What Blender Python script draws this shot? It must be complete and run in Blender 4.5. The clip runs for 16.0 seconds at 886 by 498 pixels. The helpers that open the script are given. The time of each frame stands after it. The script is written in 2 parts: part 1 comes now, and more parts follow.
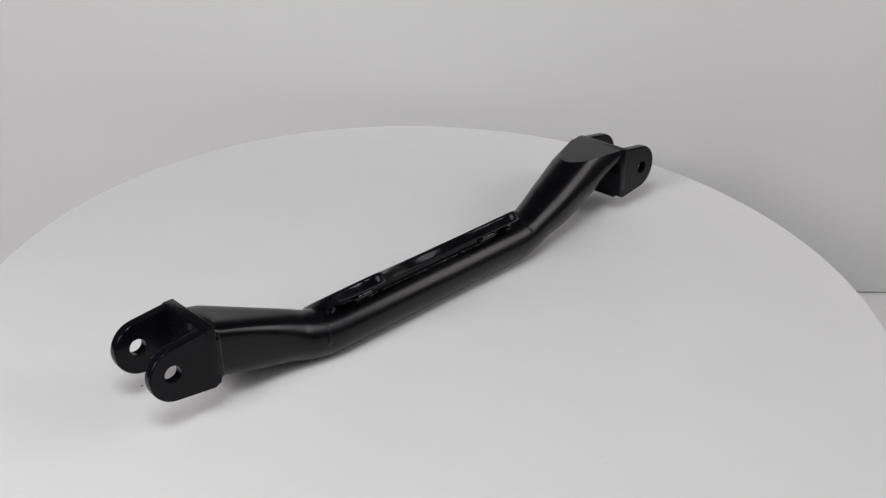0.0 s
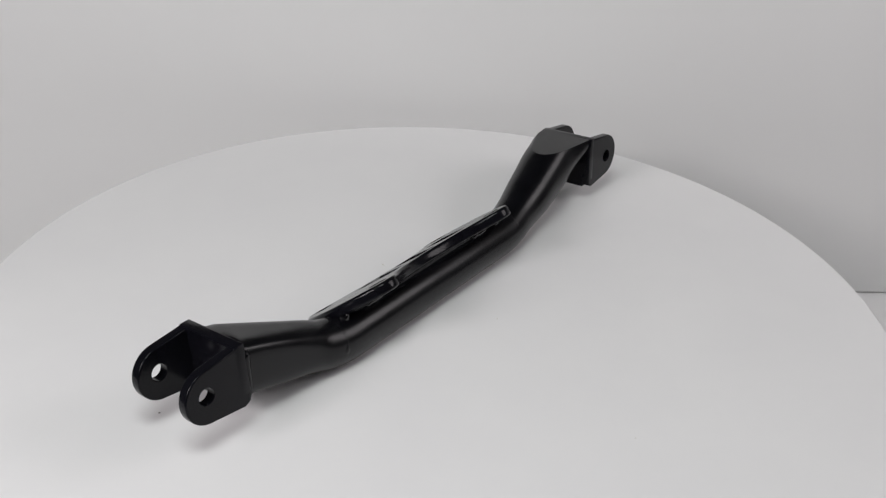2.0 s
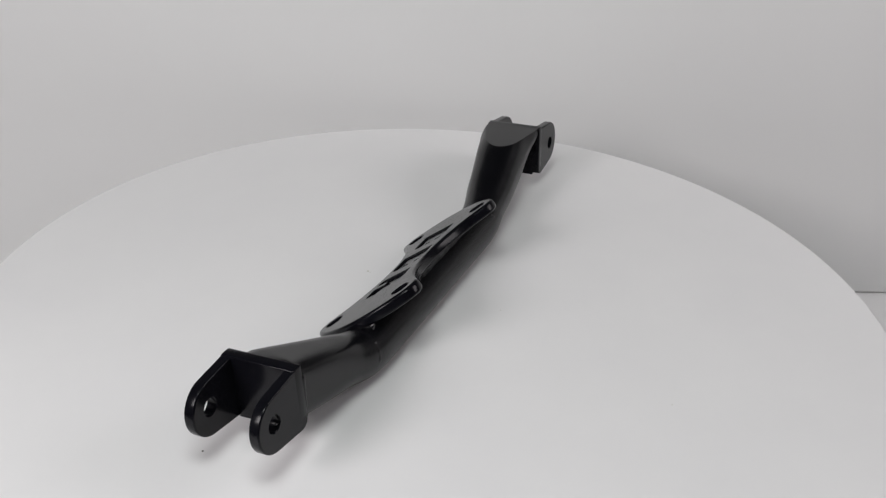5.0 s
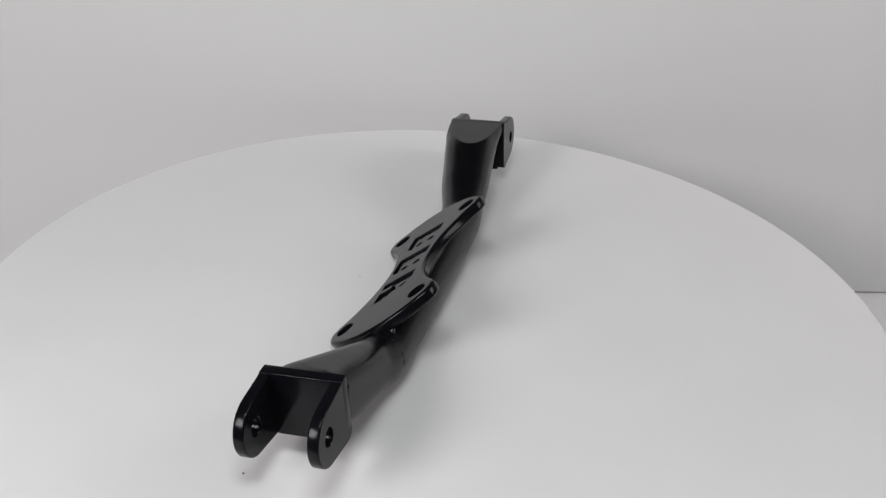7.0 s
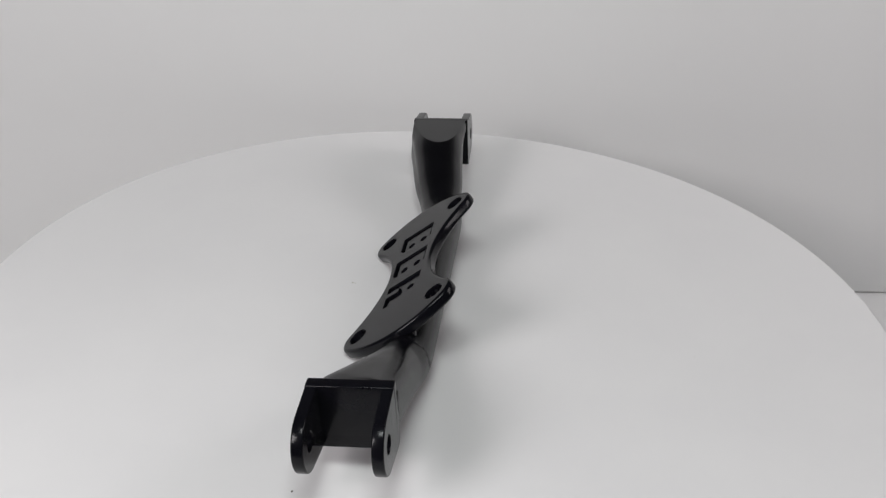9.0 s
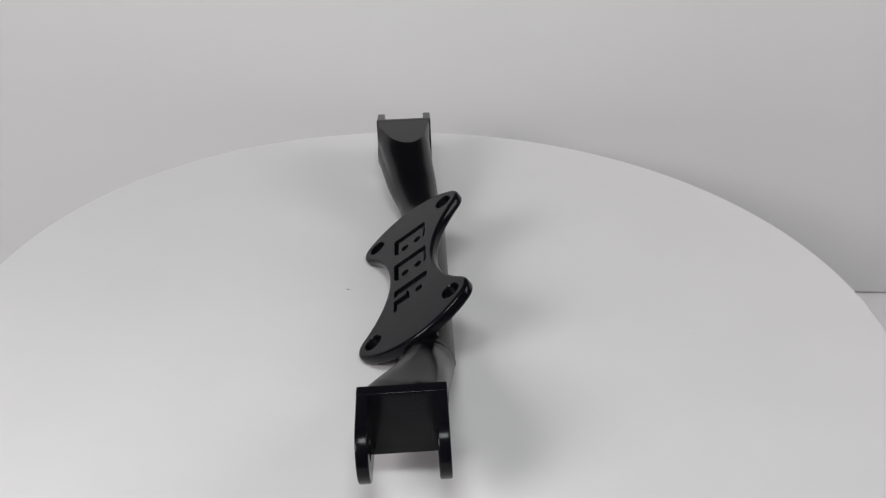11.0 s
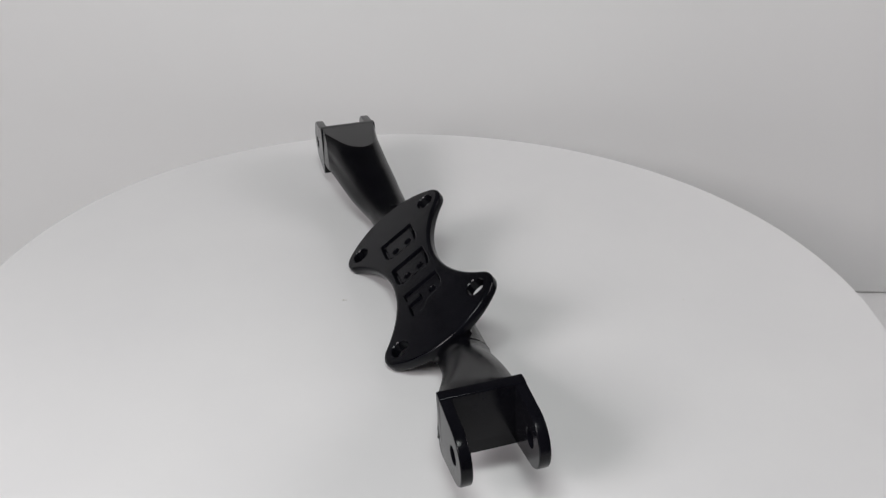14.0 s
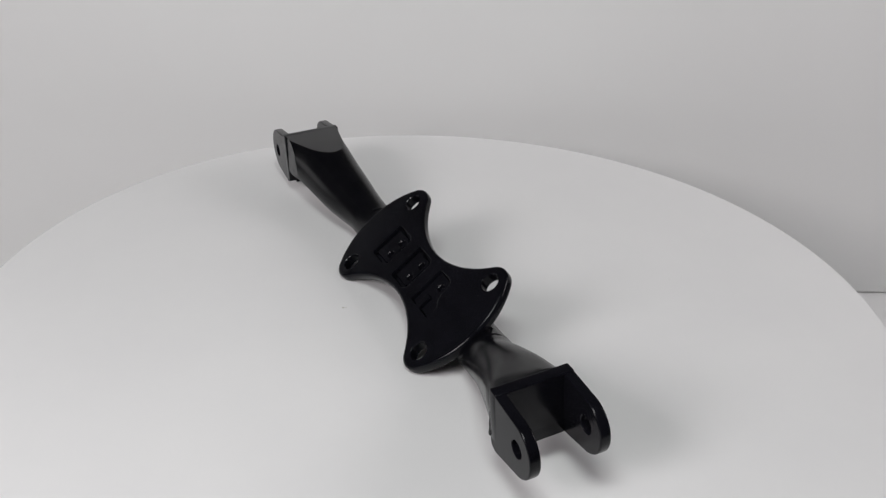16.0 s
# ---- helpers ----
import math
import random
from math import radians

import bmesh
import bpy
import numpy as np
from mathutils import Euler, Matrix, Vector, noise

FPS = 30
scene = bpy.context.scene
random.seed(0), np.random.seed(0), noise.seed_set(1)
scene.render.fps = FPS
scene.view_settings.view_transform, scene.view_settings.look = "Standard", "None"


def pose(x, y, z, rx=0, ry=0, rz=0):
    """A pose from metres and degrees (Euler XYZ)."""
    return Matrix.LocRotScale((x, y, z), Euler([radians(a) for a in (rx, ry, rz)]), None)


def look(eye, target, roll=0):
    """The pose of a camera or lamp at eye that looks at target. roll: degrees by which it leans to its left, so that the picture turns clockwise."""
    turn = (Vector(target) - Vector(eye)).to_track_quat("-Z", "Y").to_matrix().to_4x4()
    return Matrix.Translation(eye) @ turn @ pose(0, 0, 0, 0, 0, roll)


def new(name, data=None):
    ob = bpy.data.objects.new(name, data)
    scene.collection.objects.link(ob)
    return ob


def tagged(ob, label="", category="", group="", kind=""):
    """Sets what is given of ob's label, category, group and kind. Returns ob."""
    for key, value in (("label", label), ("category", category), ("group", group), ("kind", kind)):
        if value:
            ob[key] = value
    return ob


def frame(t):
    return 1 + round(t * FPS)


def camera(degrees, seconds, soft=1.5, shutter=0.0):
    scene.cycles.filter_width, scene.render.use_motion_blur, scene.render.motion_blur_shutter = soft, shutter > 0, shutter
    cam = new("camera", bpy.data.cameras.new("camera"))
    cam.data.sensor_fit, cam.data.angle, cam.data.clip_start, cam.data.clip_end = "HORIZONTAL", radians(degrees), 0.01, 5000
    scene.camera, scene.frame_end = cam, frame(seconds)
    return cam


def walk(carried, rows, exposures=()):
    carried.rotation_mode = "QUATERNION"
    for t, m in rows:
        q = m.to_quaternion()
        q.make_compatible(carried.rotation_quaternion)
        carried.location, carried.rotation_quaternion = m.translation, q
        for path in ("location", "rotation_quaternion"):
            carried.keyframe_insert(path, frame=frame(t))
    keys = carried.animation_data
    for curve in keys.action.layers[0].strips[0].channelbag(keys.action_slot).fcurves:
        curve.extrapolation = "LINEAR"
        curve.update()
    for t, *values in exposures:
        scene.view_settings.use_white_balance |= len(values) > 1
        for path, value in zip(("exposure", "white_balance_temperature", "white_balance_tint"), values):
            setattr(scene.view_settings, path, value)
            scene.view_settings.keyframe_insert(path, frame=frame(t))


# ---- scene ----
# A turntable in a photo booth with a white backdrop slowly turns a black tube bracket. The still camera looks down at it.
cam = camera(50.22, 16.0, soft=1.3)
EYE = Vector((0.0, -0.53, 0.33235))
YAW, PITCH, ROLL = radians(0.751), radians(28.986), 0.882
AIM = EYE + Vector((math.sin(YAW) * math.cos(PITCH), math.cos(YAW) * math.cos(PITCH), -math.sin(PITCH)))
CAMERA_ROWS = [(0.0, look(EYE, AIM, ROLL)), (16.0, look(EYE, AIM, ROLL))]
walk(cam, CAMERA_ROWS, exposures=[(0.0, 0.0), (16.0, 0.0)])

# ---- light ----
world = bpy.data.worlds.new("tent_air")
scene.world = world
world.use_nodes = True
world.node_tree.nodes["Background"].inputs[0].default_value = (0.9, 0.95, 1.0, 1)
world.node_tree.nodes["Background"].inputs[1].default_value = 0.02


def softbox(name, eye, target, w, h, watts, colour=(1, 1, 1)):
    data = bpy.data.lights.new(name, "AREA")
    data.shape, data.size, data.size_y, data.energy, data.color = "RECTANGLE", w, h, watts, colour
    ob = new(name, data)
    ob.matrix_world = look(eye, target)
    return ob


softbox("lamp_left", (-0.7, -0.75, 0.63), (-0.05, -0.08, 0.0), 0.4, 0.4, 7.35, (1.0, 0.955, 0.97))
softbox("lamp_front", (-0.06, -0.5, 0.95), (-0.06, -0.02, 0.0), 0.4, 0.24, 4.45, (0.955, 1.0, 0.985))
softbox("lamp_right", (0.93, 0.0, 0.5), (0.1, 0.2, 0.06), 0.45, 0.55, 3.5, (1.0, 0.945, 0.965))


# ---- materials ----
def material(name):
    m = bpy.data.materials.new(name)
    m.use_nodes = True
    t = m.node_tree
    return m, t, t.nodes["Principled BSDF"]


def noise_node(t, scale, detail=4.0, rough=0.6, coords="Object"):
    tc = t.nodes.new("ShaderNodeTexCoord")
    n = t.nodes.new("ShaderNodeTexNoise")
    n.inputs["Scale"].default_value, n.inputs["Detail"].default_value, n.inputs["Roughness"].default_value = scale, detail, rough
    t.links.new(tc.outputs[coords], n.inputs["Vector"])
    return n


def ramp(t, source, stops):
    r = t.nodes.new("ShaderNodeValToRGB")
    e = r.color_ramp.elements
    e[0].position, e[0].color = stops[0][0], (*stops[0][1], 1)
    e[1].position, e[1].color = stops[-1][0], (*stops[-1][1], 1)
    for p, c in stops[1:-1]:
        x = e.new(p)
        x.color = (*c, 1)
    t.links.new(source, r.inputs[0])
    return r


def bump(t, b, source, strength, distance):
    n = t.nodes.new("ShaderNodeBump")
    n.inputs["Strength"].default_value, n.inputs["Distance"].default_value = strength, distance
    t.links.new(source, n.inputs["Height"])
    t.links.new(n.outputs[0], b.inputs["Normal"])


def grey(v):
    return (v, v, v)


def black_paint(name, depth, gloss, low, high, ripple, relief_strength):
    """Gloss black paint: slight orange peel, hazy patches, cross-wise brush ripples."""
    m, t, b = material(name)
    haze = noise_node(t, 55.0, 5.0)
    c = ramp(t, haze.outputs[0], [(0.35, (0.0034 * depth, 0.0034 * depth, 0.0048 * depth)), (0.7, (0.0056 * depth, 0.0056 * depth, 0.008 * depth))])
    t.links.new(c.outputs[0], b.inputs["Base Color"])
    tc = t.nodes.new("ShaderNodeTexCoord")
    stretch = t.nodes.new("ShaderNodeMapping")
    stretch.inputs["Scale"].default_value = (190.0, 40.0, 40.0)
    streak = t.nodes.new("ShaderNodeTexNoise")
    streak.inputs["Scale"].default_value, streak.inputs["Detail"].default_value = 1.0, 4.0
    t.links.new(tc.outputs["Object"], stretch.inputs["Vector"])
    t.links.new(stretch.outputs[0], streak.inputs["Vector"])
    both = t.nodes.new("ShaderNodeMath")
    both.operation = "ADD"
    t.links.new(haze.outputs[0], both.inputs[0])
    t.links.new(streak.outputs[0], both.inputs[1])
    r = ramp(t, both.outputs[0], [(0.75, grey(low)), (1.2, grey(high))])
    t.links.new(r.outputs[0], b.inputs["Roughness"])
    b.inputs["Specular IOR Level"].default_value = gloss
    peel = noise_node(t, 420.0, 3.0)
    relief = t.nodes.new("ShaderNodeMath")
    relief.operation = "MULTIPLY_ADD"
    relief.inputs[1].default_value = ripple
    t.links.new(streak.outputs[0], relief.inputs[0])
    t.links.new(peel.outputs[0], relief.inputs[2])
    bump(t, b, relief.outputs[0], relief_strength, 0.0005)
    return m


def weld_paint():
    """Black paint pooled glossy over weld beads."""
    m, t, b = material("weld_paint")
    n = noise_node(t, 300.0)
    c = ramp(t, n.outputs[0], [(0.3, (0.002, 0.002, 0.0026)), (0.7, (0.005, 0.005, 0.006))])
    t.links.new(c.outputs[0], b.inputs["Base Color"])
    b.inputs["Roughness"].default_value = 0.16
    b.inputs["Specular IOR Level"].default_value = 0.5
    bump(t, b, n.outputs[0], 0.2, 0.001)
    return m


def white_board():
    """White platter board, faintly scuffed."""
    m, t, b = material("white_board")
    n = noise_node(t, 9.0, 6.0)
    c = ramp(t, n.outputs[0], [(0.3, (0.79, 0.785, 0.79)), (0.7, (0.82, 0.815, 0.815))])
    t.links.new(c.outputs[0], b.inputs["Base Color"])
    r = ramp(t, n.outputs[0], [(0.3, grey(0.32)), (0.7, grey(0.42))])
    t.links.new(r.outputs[0], b.inputs["Roughness"])
    f = noise_node(t, 600.0)
    bump(t, b, f.outputs[0], 0.05, 0.0004)
    return m


def tent_cloth(name, v):
    """Matt white backdrop sheet with a faint unevenness; nearly black for the unseen screens."""
    m, t, b = material(name)
    n = noise_node(t, 3.0, 5.0)
    c = ramp(t, n.outputs[0], [(0.25, (v * 0.985, v * 0.98, v * 0.98)), (0.75, (v * 1.01, v * 1.01, v * 1.005))])
    t.links.new(c.outputs[0], b.inputs["Base Color"])
    b.inputs["Roughness"].default_value = 0.85
    f = noise_node(t, 900.0)
    bump(t, b, f.outputs[0], 0.08, 0.0004)
    return m


def plain(name, colour, rough):
    m, t, b = material(name)
    n = noise_node(t, 40.0)
    c = ramp(t, n.outputs[0], [(0.3, tuple(0.9 * k for k in colour)), (0.7, colour)])
    t.links.new(c.outputs[0], b.inputs["Base Color"])
    b.inputs["Roughness"].default_value = rough
    return m


PAINT, TUBE_PAINT, WELD, BOARD = black_paint("black_paint", 1.0, 0.17, 0.13, 0.19, 0.0, 0.05), black_paint("hazy_black_paint", 0.6, 0.3, 0.23, 0.27, 0.3, 0.014), weld_paint(), white_board()
SHEET, FLOOR_SHEET = tent_cloth("backdrop_sheet", 0.76), tent_cloth("floor_sheet", 0.78)
# Nearly black, for unseen screens that keep reflections in the black paint dark.
UNSEEN_ROOF, UNSEEN_DARK = tent_cloth("unseen_dark_roof", 0.03), tent_cloth("unseen_dark_screen", 0.03)
GREY_PLASTIC = plain("grey_plastic", (0.35, 0.35, 0.36), 0.5)
CRUMB = plain("crumb", (0.16, 0.15, 0.14), 0.8)
PALE_CRUMB = plain("pale_crumb", (0.68, 0.67, 0.62), 0.8)


# ---- mesh helpers ----
def link_mesh(name, bm, mat, parent=None, label="", smooth=35):
    bmesh.ops.recalc_face_normals(bm, faces=bm.faces)
    me = bpy.data.meshes.new(name)
    bm.to_mesh(me)
    bm.free()
    me.materials.append(mat)
    if smooth:
        me.polygons.foreach_set("use_smooth", [True] * len(me.polygons))
        me.set_sharp_from_angle(angle=radians(smooth))
    ob = new(name, me)
    if parent:
        ob.parent = parent
    return tagged(ob, label)


def part(name, bm, mat, parent, label="", smooth=35):
    return link_mesh(name, bm, mat, parent, label, smooth)


def box(bm, x0, x1, y0, y1, z0, z1, bevel=0.0):
    m = Matrix.Translation(((x0 + x1) / 2, (y0 + y1) / 2, (z0 + z1) / 2)) @ Matrix.Diagonal((x1 - x0, y1 - y0, z1 - z0, 1))
    made = bmesh.ops.create_cube(bm, size=1, matrix=m)
    if bevel:
        edges = {e for v in made["verts"] for e in v.link_edges}
        bmesh.ops.bevel(bm, geom=list(edges), offset=bevel, segments=3, profile=0.5, affect="EDGES")


def arc(cx, cy, r, a0, a1, n):
    return [Vector((cx + r * math.cos(a0 + (a1 - a0) * i / n), cy + r * math.sin(a0 + (a1 - a0) * i / n))) for i in range(n + 1)]


def offset(loop, d):
    """The closed counter-clockwise loop moved inwards by d."""
    out = []
    for i, p in enumerate(loop):
        a, b = loop[i - 1], loop[(i + 1) % len(loop)]
        t = (b - a).normalized()
        out.append(p + Vector((-t.y, t.x)) * d)
    return out


def slab(loop, holes, top, bottom, edge, place):
    """A plate from an outline with through holes, its outer edge rounded. place: (u, v, w) to a point."""
    bm = bmesh.new()
    prof = [(edge * (1 - math.sin(a)), edge * (1 - math.cos(a))) for a in [radians(k) for k in (0, 22, 45, 67, 90)]]
    levels = [(edge * 1.3, top)] + [(d, top - s) for d, s in prof] + [(d, bottom + s) for d, s in reversed(prof)] + [(edge * 1.3, bottom)]

    def ring(lp, w):
        return [bm.verts.new(place(p.x, p.y, w)) for p in lp]

    def wall(a, b):
        for i in range(len(a)):
            j = (i + 1) % len(a)
            bm.faces.new((a[i], a[j], b[j], b[i]))

    rings = [ring(offset(loop, d), w) for d, w in levels]
    for a, b in zip(rings, rings[1:]):
        wall(a, b)
    tops, bottoms = [rings[0]], [rings[-1]]
    ch = min(edge * 0.4, 0.6)
    for cx, cy, r in holes:
        lo = [arc(cx, cy, k, 0, 2 * math.pi, 28)[:-1] for k in (r + ch, r, r, r + ch)]
        hr = [ring(l, w) for l, w in zip(lo, (top, top - ch, bottom + ch, bottom))]
        for a, b in zip(hr, hr[1:]):
            wall(a, b)
        tops.append(hr[0])
        bottoms.append(hr[-1])
    return bm, tops, bottoms


def fill(bm, loops):
    edges = []
    for l in loops:
        for i in range(len(l)):
            a, b = l[i], l[(i + 1) % len(l)]
            e = bm.edges.get((a, b)) or bm.edges.new((a, b))
            edges.append(e)
    bmesh.ops.triangle_fill(bm, edges=edges, use_beauty=True)


# ---- the tent ----
FLOOR_Z, WALL_Y = -0.204, 0.347


def tent():
    bm = bmesh.new()
    box(bm, -1.0, 1.0, -0.34, WALL_Y + 0.05, FLOOR_Z - 0.02, FLOOR_Z)
    tagged(link_mesh("floor", bm, FLOOR_SHEET, smooth=0), "matt white sheet covering the table", "floor", kind="structure")
    # Unseen dark strip, added so the tube's side mirrors no white floor in front.
    bm = bmesh.new()
    box(bm, -1.0, 1.0, -1.2, -0.342, FLOOR_Z - 0.02, FLOOR_Z - 0.003)
    tagged(link_mesh("floor_front", bm, UNSEEN_DARK, smooth=0), "unseen dark strip added before the white sheet to darken reflections", "floor", kind="structure")
    # All but the backdrop are unseen, added to close the booth and darken reflections.
    for name, b, label in (
        ("wall_north", (-0.99, 0.99, WALL_Y, WALL_Y + 0.02, FLOOR_Z + 0.002, 0.185), "plain light grey-white backdrop wall of the photo booth"),
        ("wall_back", (-1.02, 1.02, WALL_Y + 0.03, WALL_Y + 0.05, FLOOR_Z, 1.0), "unseen dark screen added behind the white backdrop"),
        ("wall_west", (-1.02, -1.0, -1.2, WALL_Y + 0.03, FLOOR_Z, 1.0), "unseen dark screen added along the side of the photo booth"),
        ("wall_east", (1.0, 1.02, -1.2, WALL_Y + 0.03, FLOOR_Z, 1.0), "unseen dark screen added along the side of the photo booth"),
        ("wall_south", (-1.02, 1.02, -1.22, -1.2, FLOOR_Z, 1.0), "unseen dark screen added across the front of the photo booth"),
    ):
        bm = bmesh.new()
        box(bm, *b)
        tagged(link_mesh(name, bm, UNSEEN_DARK if name != "wall_north" else SHEET, smooth=0), label, "wall", kind="structure")
    # Unseen roof, added nearly black so the plate reflects nothing bright from above.
    bm = bmesh.new()
    box(bm, -1.05, 1.05, -1.22, WALL_Y + 0.05, 1.0, 1.02)
    tagged(link_mesh("ceiling", bm, UNSEEN_ROOF, smooth=0), "unseen dark grey roof added over the photo booth", "ceiling", kind="structure")


tent()

# ---- the turntable ----
PLATTER_R = 0.298


def lathe(profile, n=160):
    bm = bmesh.new()
    rings = []
    for r, z in profile:
        rings.append([bm.verts.new((r * math.cos(2 * math.pi * i / n), r * math.sin(2 * math.pi * i / n), z)) for i in range(n)])
    for a, b in zip(rings, rings[1:]):
        for i in range(n):
            j = (i + 1) % n
            bm.faces.new((a[i], a[j], b[j], b[i]))
    bm.faces.new(rings[0])
    bm.faces.new(list(reversed(rings[-1])))
    return bm


def turntable():
    root = new("turntable")
    tagged(root, "round white motorised turntable standing on the sheet", "turntable")
    root.matrix_world = pose(0, 0, FLOOR_Z)
    h = -FLOOR_Z
    part("base", lathe([(0.14, 0.0), (0.145, 0.004), (0.145, h - 0.045), (0.14, h - 0.04), (0.05, h - 0.04), (0.05, h - 0.0085)], 96), GREY_PLASTIC, root, "grey plastic drive base")
    platter = part("platter", lathe([(0.0005, 0.0), (0.15, 0.0), (PLATTER_R - 0.001, 0.0), (PLATTER_R, -0.001), (PLATTER_R, -0.007), (PLATTER_R - 0.001, -0.008), (0.0005, -0.008)], 256), BOARD, root, "smooth white round platter board")
    return root, platter


TURNTABLE, PLATTER = turntable()

# ---- the bracket ----
MM = 0.001
TILT = radians(37.9)
PLATE_N = Vector((0, math.sin(TILT), math.cos(TILT)))
PLATE_V = Vector((0, -math.cos(TILT), math.sin(TILT)))
PLATE_O = Vector((0, 0, 28.0))
TUBE_R, MID_Y, MID_Z = 15.0, -10.2, 12.8


def on_plate(u, v, w):
    return (PLATE_O + Vector((u, 0, 0)) + PLATE_V * v + PLATE_N * w) * MM


def plate_outline():
    """Four lugs joined by bowed ends and hollow sides, all tangent arcs."""
    hx, hy, r, end, waist = 58.2, 29.0, 12.0, 81.5, 17.6
    k = end - hx
    re = (k * k + hy * hy - r * r) / (2 * (k - r))
    cx = end - re
    g = hy - waist
    rw = (hx * hx + g * g - r * r) / (2 * (g + r))
    cv = waist + rw
    a_end = math.atan2(hy, hx - cx)
    a_w = math.atan2(hy - cv, hx)
    q = arc(cx, 0, re, 0, a_end, 8)[:-1] + arc(hx, hy, r, a_end, math.pi + a_w, 12)[:-1]
    q += arc(0, cv, rw, a_w, -math.pi / 2, 10)
    left = [Vector((-p.x, p.y)) for p in reversed(q[:-1])]
    upper = q + left
    return upper + [Vector((p.x, -p.y)) for p in reversed(upper[1:-1])]


def rounded_rect(x0, x1, y0, y1, r0, r1, n=5):
    """Counter-clockwise; corner radius r0 on the x0 side, r1 on the x1 side."""
    h = math.pi / 2
    return (arc(x1 - r1, y1 - r1, r1, 0, h, n) + arc(x0 + r0, y1 - r0, r0, h, 2 * h, n)
            + arc(x0 + r0, y0 + r0, r0, 2 * h, 3 * h, n) + arc(x1 - r1, y0 + r1, r1, 3 * h, 4 * h, n))


def mounting_plate(root):
    thick, deep, floor = 7.2, 2.9, 1.3
    holes = [(sx * 58.2, sy * 29, 5.9) for sx in (-1, 1) for sy in (-1, 1)]
    bm, tops, bottoms = slab(plate_outline(), holes, 0.0, -thick, 2.0, on_plate)
    hook = [Vector(p) for p in ((-17.6, -13), (-17.6, 12.6), (-29, 12.8), (-33, 11.5), (-34.8, 7.5), (-35, 2.2), (-37, -1.5), (-41, -4.2), (-41, -13.2),
                                (-29.2, -13), (-29.4, -3.2), (-24.6, -3.2), (-24.4, -13))]
    pockets = [
        (rounded_rect(27.2, 48, -13.2, 12.6, 5, 0.6), [(33.6, 5.2, 2.5), (33.6, -5.2, 2.5)], (1.7, 2.6, floor)),
        (rounded_rect(-5.8, 15.0, -13.2, 12.6, 5, 0.6), [(0.6, 5.2, 2.5), (0.6, -5.2, 2.5)], (1.7, 2.6, floor)),
        (hook, [(-28.8, 5.2, 2.4)], (0.7, 1.1, 1.6)),
    ]
    for loop, dimples, (foot, inset, bed) in pockets:
        wall = [[bm.verts.new(on_plate(p.x, p.y, w)) for p in offset(loop, d)] for d, w in ((-0.75, 0.0), (-0.55, 0.0), (-0.2, -0.15), (0.0, -0.55), (0.0, -deep))]
        for up, dn in zip(wall, wall[1:]):
            for i in range(len(loop)):
                j = (i + 1) % len(loop)
                bm.faces.new((up[i], up[j], dn[j], dn[i]))
        tops.append(wall[0])
        rise = [[bm.verts.new(on_plate(p.x, p.y, w)) for p in offset(loop, d)] for d, w in ((foot, -deep), (inset, -bed))]
        for up, dn in zip([wall[-1]] + rise, rise):
            for i in range(len(loop)):
                j = (i + 1) % len(loop)
                bm.faces.new((up[i], up[j], dn[j], dn[i]))
        floor_loops = [rise[-1]]
        for cx, cy, r in dimples:
            c = [arc(cx, cy, k, 0, 2 * math.pi, 16)[:-1] for k in (r + 0.5, r, r - 0.5, r - 1.6)]
            dimple = [[bm.verts.new(on_plate(p.x, p.y, w)) for p in l] for l, w in zip(c, (-bed, -bed - 0.4, -bed - 2.4, -bed - 3.0))]
            for lo, hi in zip(dimple, dimple[1:]):
                for i in range(16):
                    bm.faces.new((lo[i], lo[(i + 1) % 16], hi[(i + 1) % 16], hi[i]))
            bm.faces.new(dimple[-1])
            floor_loops.append(dimple[0])
        fill(bm, floor_loops)
    fill(bm, tops)
    fill(bm, bottoms)
    return part("mounting_plate", bm, PAINT, root, "thick black plate with four bolt holes and engraved panels", smooth=30)


# clevis: web_x, outward sign, y range, z range of web, centre of the tip (x, z), hole (x, z), tip radius
NEAR = dict(x=-155.4, s=-1, y0=-18.0, y1=26.0, z0=15.6, web0=14.8, z1=52.7, tx=-180.6, tz=34.5, hx=-182.9, hz=35.6, r=15.8, web=7.0, bevel=0.8, roll=0.055)
FAR = dict(x=199.5, s=1, y0=-18.8, y1=25.0, z0=9.4, web0=9.4, z1=49.9, tx=224.8, tz=29.0, hx=226.8, hz=28.4, r=17.0, web=6.0, bevel=0.4, roll=0.035)
EAR_T = 6.0


def ear_outline(c):
    """Side view of an ear: square at the web, round at the tip."""
    s, x, hx, hz, r, z0, z1 = c["s"], c["x"], c["tx"], c["tz"], c["r"], c["z0"], c["z1"]
    L = abs(hx - x)

    a0 = -math.pi / 2 + math.asin(max(-1, min(1, (hz - r - z0) / math.hypot(L, hz - z0) * 0.9)))
    a1 = math.pi / 2 + math.asin(max(-1, min(1, (hz + r - z1) / math.hypot(L, z1 - hz) * 0.9)))
    pts = [Vector((0, z1 - 1)), Vector((0, z0 + 5)), Vector((1.0, z0 + 2)), Vector((5.0, z0))] + arc(L, hz, r, a0, a1, 22) + [Vector((1.0, z1))]
    pts = [Vector((x + s * p.x, p.y)) for p in pts]
    return pts if s > 0 else list(reversed(pts))


def lean(bm, c):
    """The forks stand a little out of level."""
    for v in bm.verts:
        y, z = v.co.y - 0.004, v.co.z - 0.033
        v.co.y, v.co.z = v.co.y + c["roll"] * z, v.co.z - c["roll"] * y


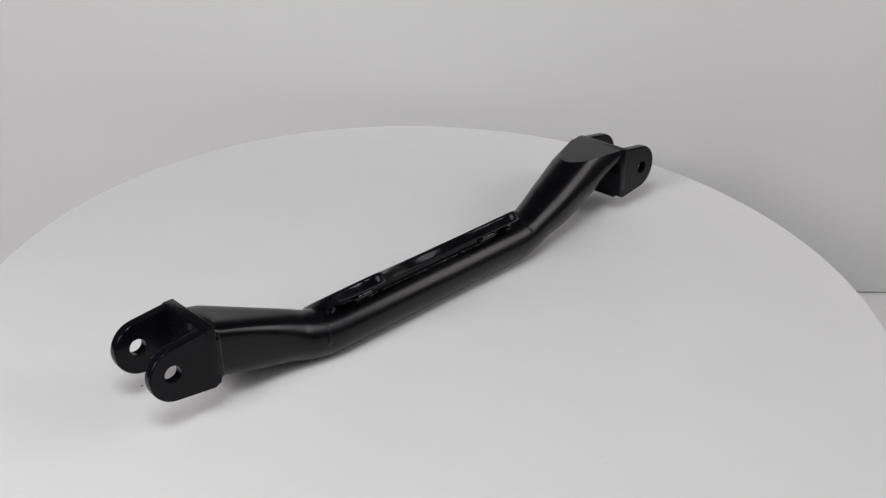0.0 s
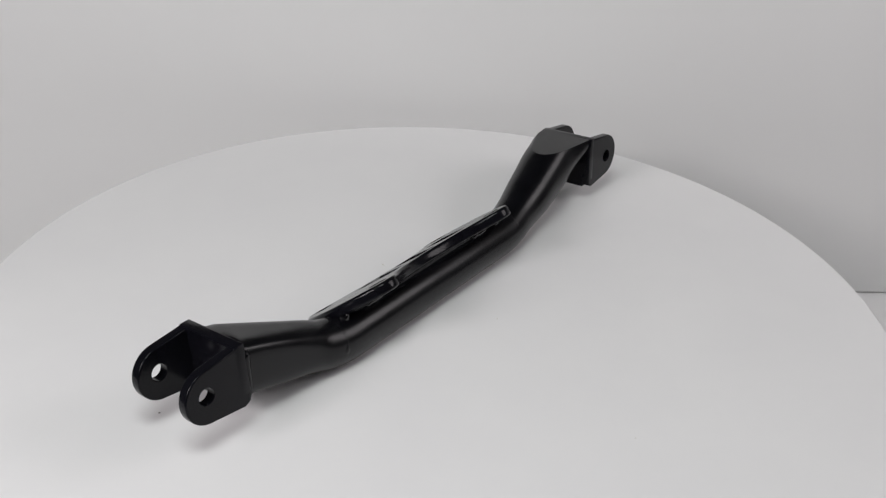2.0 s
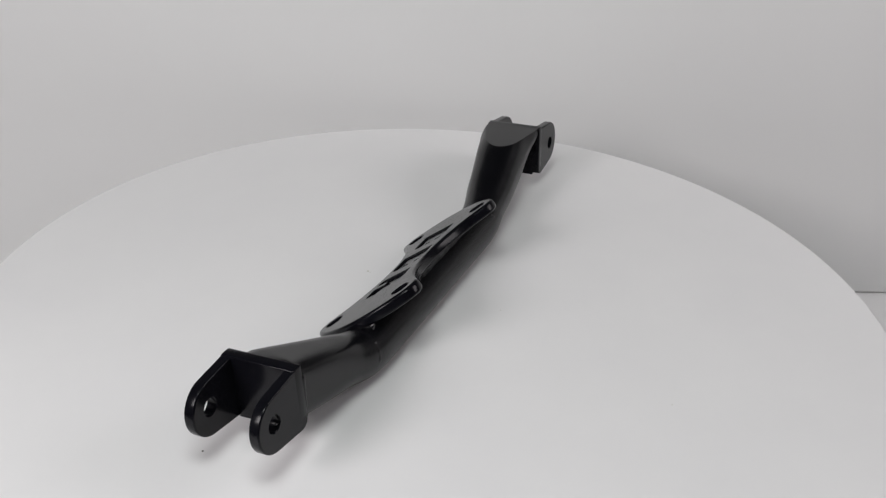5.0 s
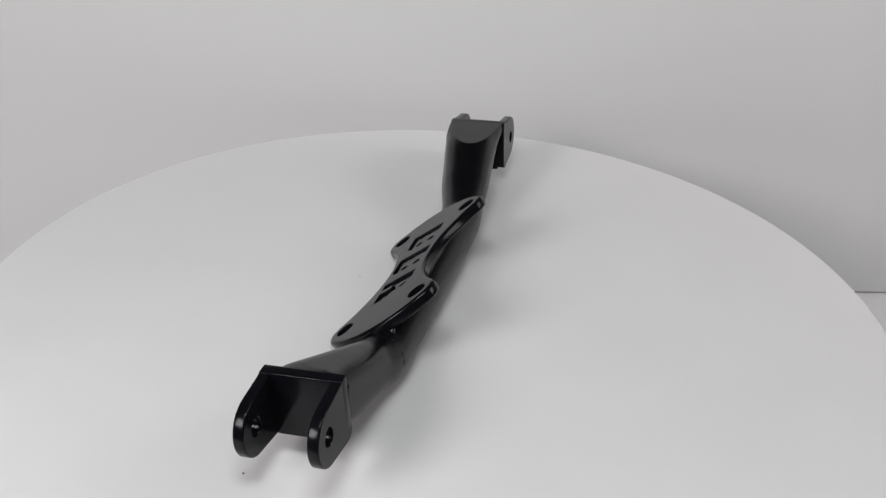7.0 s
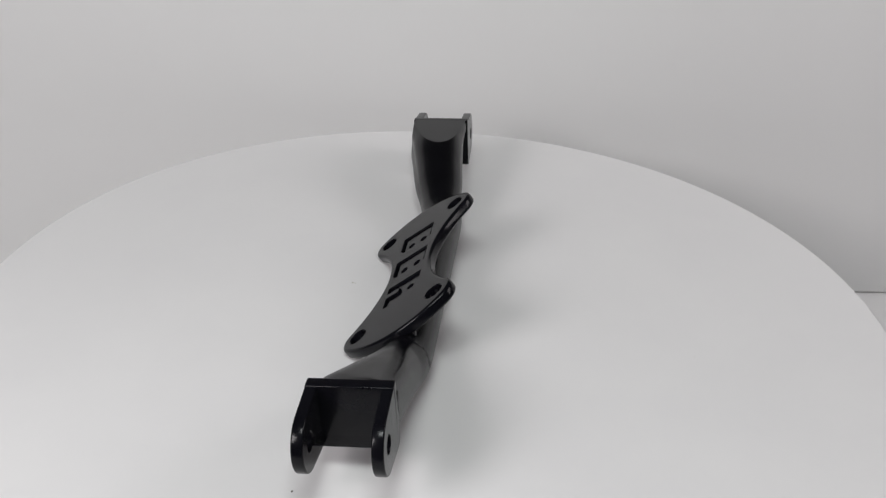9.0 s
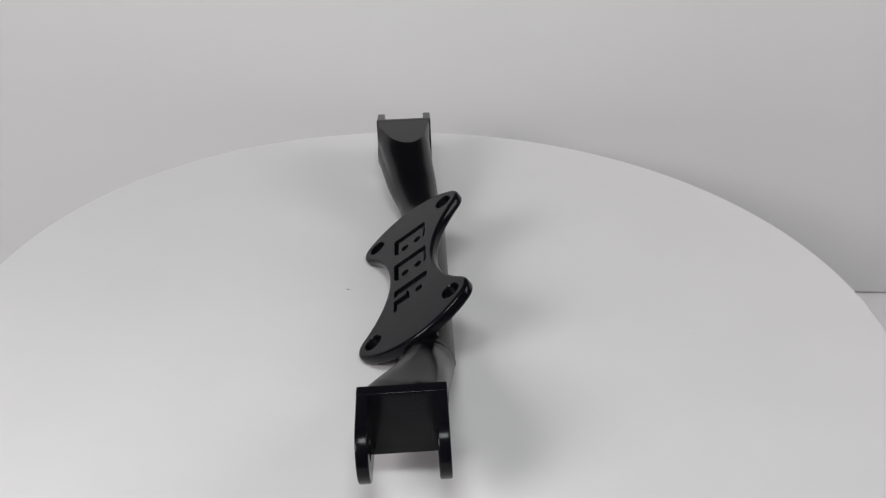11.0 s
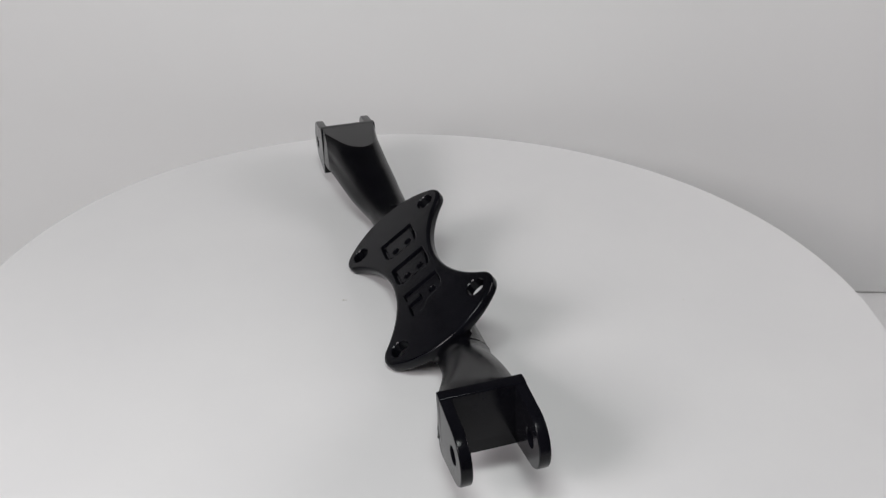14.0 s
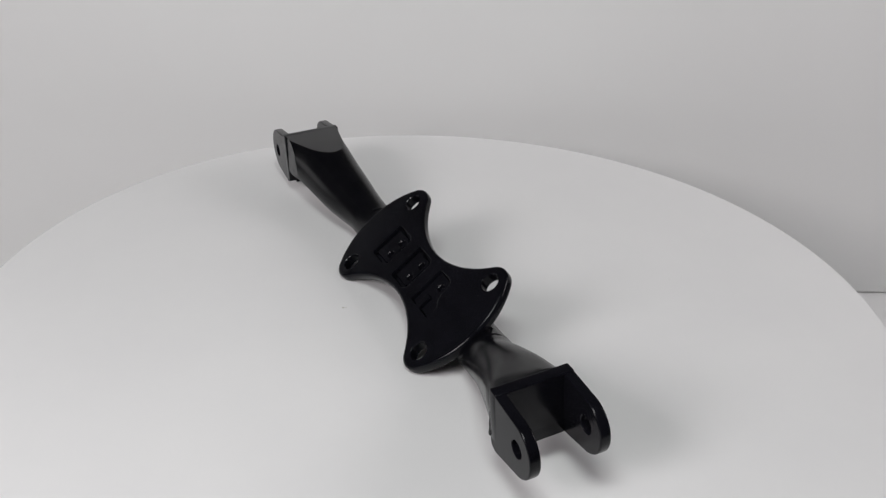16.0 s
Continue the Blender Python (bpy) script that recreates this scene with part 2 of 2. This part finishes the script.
def clevis(root, c, label):
    bm = bmesh.new()
    xs = sorted((c["x"], c["x"] + c["s"] * c["web"]))
    box(bm, xs[0] * MM, xs[1] * MM, (c["y0"] + EAR_T - 0.5) * MM, (c["y1"] - EAR_T + 0.5) * MM, (c["web0"] + 0.3) * MM, (c["z1"] - 4) * MM, 0.0004)
    box(bm, (xs[0] - 0.03) * MM, (xs[1] + 0.03) * MM, (c["y0"] - 0.03) * MM, (c["y1"] + 0.03) * MM, (c["z0"] + 6.5) * MM, (c["z1"] + 0.08) * MM, c["bevel"] * MM)
    lean(bm, c)
    fork = part("clevis", bm, PAINT, root, label)
    loop = ear_outline(c)
    for y0, y1 in ((c["y0"], c["y0"] + EAR_T), (c["y1"] - EAR_T, c["y1"])):
        bm, tops, bottoms = slab(loop, [(c["hx"], c["hz"], 4.8)], y1, y0, 0.9, lambda u, v, w: Vector((u, w, v)) * MM)
        fill(bm, tops)
        fill(bm, bottoms)
        lean(bm, c)
        part("ear", bm, PAINT, fork, "black rounded ear with a pin hole", smooth=30)
    return fork


def smoothstep(a, b, t):
    t = max(0.0, min(1.0, (t - a) / (b - a)))
    return t * t * (3 - 2 * t)


NEAR_END, NEAR_BEND = Vector((-155.0, 4.0, 36.6)), Vector((-86.5, MID_Y, MID_Z))
FAR_BEND, FAR_END = Vector((94.0, MID_Y, MID_Z)), Vector((200.6, 6.8, 44.5))
NEAR_DIR, FAR_DIR, BEND_GAP = (NEAR_END - NEAR_BEND).normalized(), (FAR_END - FAR_BEND).normalized(), 13.0


def tube(root):
    """Bent round tube, spreading to a square mouth at each fork and trimmed flat above."""
    n = 64
    stations = []

    def run(a, b, k0, k1, count):
        for i in range(count):
            f = i / (count - 1)
            stations.append((a.lerp(b, f), k0 + (k1 - k0) * f))

    def bend(at, d0, d1, count):
        for i in range(count):
            f = (i + 1) / (count + 1)
            stations.append((at + d0 * BEND_GAP * (1 - f) ** 2 + d1 * BEND_GAP * f ** 2, 0.0))

    along = Vector((1, 0, 0))
    run(NEAR_END, NEAR_BEND + NEAR_DIR * BEND_GAP, 1.0, 0.0, 18)
    bend(NEAR_BEND, NEAR_DIR, along, 6)
    run(NEAR_BEND + along * BEND_GAP, FAR_BEND - along * BEND_GAP, 0.0, 0.0, 20)
    bend(FAR_BEND, -along, FAR_DIR, 6)
    run(FAR_BEND + FAR_DIR * BEND_GAP, FAR_END, 0.0, 1.0, 24)
    bm = bmesh.new()
    rings = []
    for i, (c, k) in enumerate(stations):
        a, b = stations[max(0, i - 1)][0], stations[min(len(stations) - 1, i + 1)][0]
        t = (b - a).normalized()
        if i in (0, len(stations) - 1):
            t = Vector((1, 0, 0))
        side = Vector((0, 0, 1)).cross(t).normalized()
        up = t.cross(side)
        f = smoothstep(0.0, 1.0, k)
        if c.x < 0:
            waist = math.sin(math.pi * k ** 0.7)
            wide, tall = TUBE_R + (21.0 - TUBE_R) * k ** 1.3, TUBE_R - 1.4 * k + 1.2 * waist
            low = TUBE_R + 4.6 * k ** 1.6
            powers = (2.0 + 3.0 * k ** 3, 2.0 + 2.6 * smoothstep(-0.1, 0.8, k))
            roll = -8.0 * k
        else:
            grow = 1.8 * smoothstep(0.0, 0.35, k)
            c = c + Vector((0, 0, 1.8 * math.sin(math.pi * k ** 2.2) - 1.1 * math.sin(math.pi * min(1.0, k * 1.5))))
            wide, tall, powers = TUBE_R + grow + 5.0 * k * k + 2.5 * smoothstep(0.72, 1.0, k), TUBE_R + grow + 1.5 * k - 3.6 * smoothstep(0.55, 1.0, k), (2.0 + 0.9 * k * k, 2.0 + 1.3 * k ** 4)
            low = tall + 2.8 * math.sin(math.pi * k)
            roll = -25.0 * smoothstep(0.0, 0.8, k)
        turned = Matrix.Rotation(radians(roll), 3, t)
        side, up = turned @ side, turned @ up
        ring = []
        for j in range(n):
            q = 2 * math.pi * j / n
            cs, sn = math.cos(q), math.sin(q)
            e = 2 / powers[0 if cs > 0 else 1]
            spread = 0.0 if c.x < 0 else k * smoothstep(-0.2, 0.9, cs) * smoothstep(-0.35, 0.25, -sn)
            p = c + side * ((wide + 9.0 * spread) * math.copysign(abs(cs) ** e, cs)) + up * ((tall if sn > 0 else low + 4.5 * spread) * math.copysign(abs(sn) ** e, sn))
            ring.append(bm.verts.new(p * MM))
        rings.append(ring)
    for a, b in zip(rings, rings[1:]):
        for j in range(n):
            bm.faces.new((a[j], a[(j + 1) % n], b[(j + 1) % n], b[j]))
    bm.faces.new(rings[0])
    bm.faces.new(list(reversed(rings[-1])))
    for co, no in (((0, 4, 50.02), (0, 0.035, 1)), ((0, 24.4, 0), (0, 1, 0))):
        cut = bmesh.ops.bisect_plane(bm, geom=bm.verts[:] + bm.edges[:] + bm.faces[:], plane_co=Vector(co) * MM, plane_no=no, clear_outer=True)
        bmesh.ops.holes_fill(bm, edges=[e for e in bm.edges if e.is_boundary])
    return part("tube", bm, TUBE_PAINT, root, "bent round black steel tube", smooth=15)


def bead(root, points, r, lumps=0.3, seed=1, mat=None):
    """A lumpy weld bead along points."""
    rng = random.Random(seed)
    bm = bmesh.new()
    rings, n = [], 8
    for i, p in enumerate(points):
        a, b = points[max(0, i - 1)], points[min(len(points) - 1, i + 1)]
        t = (b - a).normalized()
        side = t.orthogonal().normalized()
        up = t.cross(side)
        k = r * (1.0 - 0.6 * lumps + lumps * math.sin(i * 1.9) + rng.uniform(-0.4, 0.4) * lumps) * (0.4 if i in (0, len(points) - 1) else 1)
        rings.append([bm.verts.new((p + (side * math.cos(q) + up * math.sin(q)) * k) * MM) for q in [2 * math.pi * j / n for j in range(n)]])
    for a, b in zip(rings, rings[1:]):
        for j in range(n):
            bm.faces.new((a[j], a[(j + 1) % n], b[(j + 1) % n], b[j]))
    bm.faces.new(rings[0])
    bm.faces.new(list(reversed(rings[-1])))
    return part("weld_bead", bm, mat or WELD, root, "glossy lumpy weld bead", smooth=60)


def fillet(root):
    """The weld fillet that fills the corner between the plate's underside and the tube."""
    rng = random.Random(5)
    section = ((14.9, -6.6), (14.6, -7.4), (13.7, -8.3), (13.1, -9.5), (12.9, -11.2))
    bm = bmesh.new()
    rings, count = [], 60
    for i in range(count + 1):
        u = -76.0 + 152.0 * i / count
        taper = 1.0 - 0.32 * smoothstep(60.0, 76.0, abs(u))
        sway = [rng.uniform(-0.25, 0.25) for k in range(2)]
        right = [(v * taper + sway[0], w) for v, w in section]
        left = [(-v * taper + sway[1], w) for v, w in reversed(section)]
        rings.append([bm.verts.new(on_plate(u, v - 1.0, w)) for v, w in right + left])
    n = len(rings[0])
    for a, b in zip(rings, rings[1:]):
        for j in range(n):
            bm.faces.new((a[j], a[(j + 1) % n], b[(j + 1) % n], b[j]))
    bm.faces.new(rings[0])
    bm.faces.new(list(reversed(rings[-1])))
    return part("weld_fillet", bm, PAINT, root, "black painted weld fillet under the plate", smooth=50)


def welds(root):
    """Beads along the plate's ends and sides, round the bends and on the forks."""
    def uvw(u, v, w):
        return PLATE_O + Vector((u, 0, 0)) + PLATE_V * v + PLATE_N * w

    for i, s in enumerate((-1, 1)):
        pts = [uvw(s * (26.0 + 52.0 * math.cos(a)), 54 * math.sin(a) - 1.5, -7.6) for a in [radians(k * 0.5) for k in range(-32, 33, 3)]]
        bead(root, pts, 3.4, lumps=0.07, seed=2 + i)
        for j, v in enumerate((-1, 1)):
            pts = [uvw(s * u, v * (14.2 + 0.03 * (u - 46)) - 1.2, -8.2) for u in range(46, 64, 2)]
            bead(root, pts, 2.4, lumps=0.08, seed=30 + 2 * i + j)
    for i, y in enumerate((-15.6, 23.4)):
        bead(root, [Vector((NEAR["x"] + 0.8, y, z)) for z in range(20, 50, 2)], 2.5, lumps=0.05, seed=9 + i, mat=TUBE_PAINT)
    for i, (c, d, s) in enumerate(((NEAR_BEND, NEAR_DIR, -1), (FAR_BEND, FAR_DIR, 1))):
        middle = c + (d + Vector((-s, 0, 0))) * (BEND_GAP / 4)
        pts = []
        for a in range(70, 196 if s < 0 else 160, 6):
            y, z = (TUBE_R - 3.3) * math.cos(radians(a)), (TUBE_R - 3.3) * math.sin(radians(a))
            pts.append(middle + Vector((-s * 0.16 * (0.45 * y + 0.89 * z), y, z)))
        bead(root, pts, 3.9, lumps=0.03, seed=20 + i, mat=TUBE_PAINT)
    bead(root, [Vector((FAR["x"] - 1.0, y, 45.8)) for y in range(-15, -4, 1)], 3.4, lumps=0.06, seed=13)


def bracket():
    root = new("footpeg_bracket")
    tagged(root, "gloss black painted steel tube bracket with forked ends", "bracket")
    tube(root)
    mounting_plate(root)
    fillet(root)
    clevis(root, NEAR, "black fork with two ears")
    clevis(root, FAR, "black fork with two ears")
    welds(root)
    return root


BRACKET = bracket()


# ---- specks lying on the board ----
def crumb(seed, x, y, r, mat):
    rng = random.Random(seed)
    bm = bmesh.new()
    bmesh.ops.create_icosphere(bm, subdivisions=1, radius=r)
    for v in bm.verts:
        v.co *= rng.uniform(0.6, 1.2)
        v.co.z = max(v.co.z * 0.6, -r * 0.4)
    ob = tagged(link_mesh("crumb", bm, mat), "tiny dark crumb lying on the white platter" if mat is CRUMB else "tiny pale speck of dust on the white platter", "crumb", group="crumbs on the platter")
    return ob, Matrix.Translation((x, y, r * 0.4))


CRUMBS = [crumb(1, -0.1645, -0.0936, 0.0007, CRUMB)]
CRUMBS += [crumb(k, x, y, r, PALE_CRUMB) for k, x, y, r in ((2, -0.0264, 0.0511, 0.0009), (3, -0.0252, 0.0496, 0.0005), (4, 0.0406, -0.0234, 0.0005), (5, 0.0926, -0.1446, 0.0004))]


# ---- what moves ----
LEAN = pose(0, 0, 0, 0.59, -0.13, 0)
AXIS = Matrix.Translation((0.00027, 0.00065, 0)) @ pose(0, 0, 0, -0.03, -0.55, 0)
SEAT = Matrix.Translation((-0.00105, 0.00037, -0.0022)) @ pose(0, 0, 0, 0.765, 1.264, 0)


def turn(t):
    return 4.4185 * t + 0.0058 * t * (t - 16)


def motions():
    """One slow turn of the platter, which wobbles a little, and of all that lies on it."""
    on_disc = Matrix.Translation((-0.0134, 0.00678, 0)) @ pose(0, 0, 0, 0, 0, 43.56)
    times = [float(t) for t in range(17)]
    spins = [(t, pose(0, 0, 0, 0, 0, turn(t))) for t in times]
    walk(BRACKET, [(t, AXIS @ m @ on_disc) for t, m in spins])
    walk(PLATTER, [(t, Matrix.Translation((0, 0, -FLOOR_Z)) @ LEAN @ m @ SEAT) for t, m in spins])
    for ob, spot in CRUMBS:
        walk(ob, [(t, LEAN @ m @ SEAT @ spot) for t, m in spins])


motions()
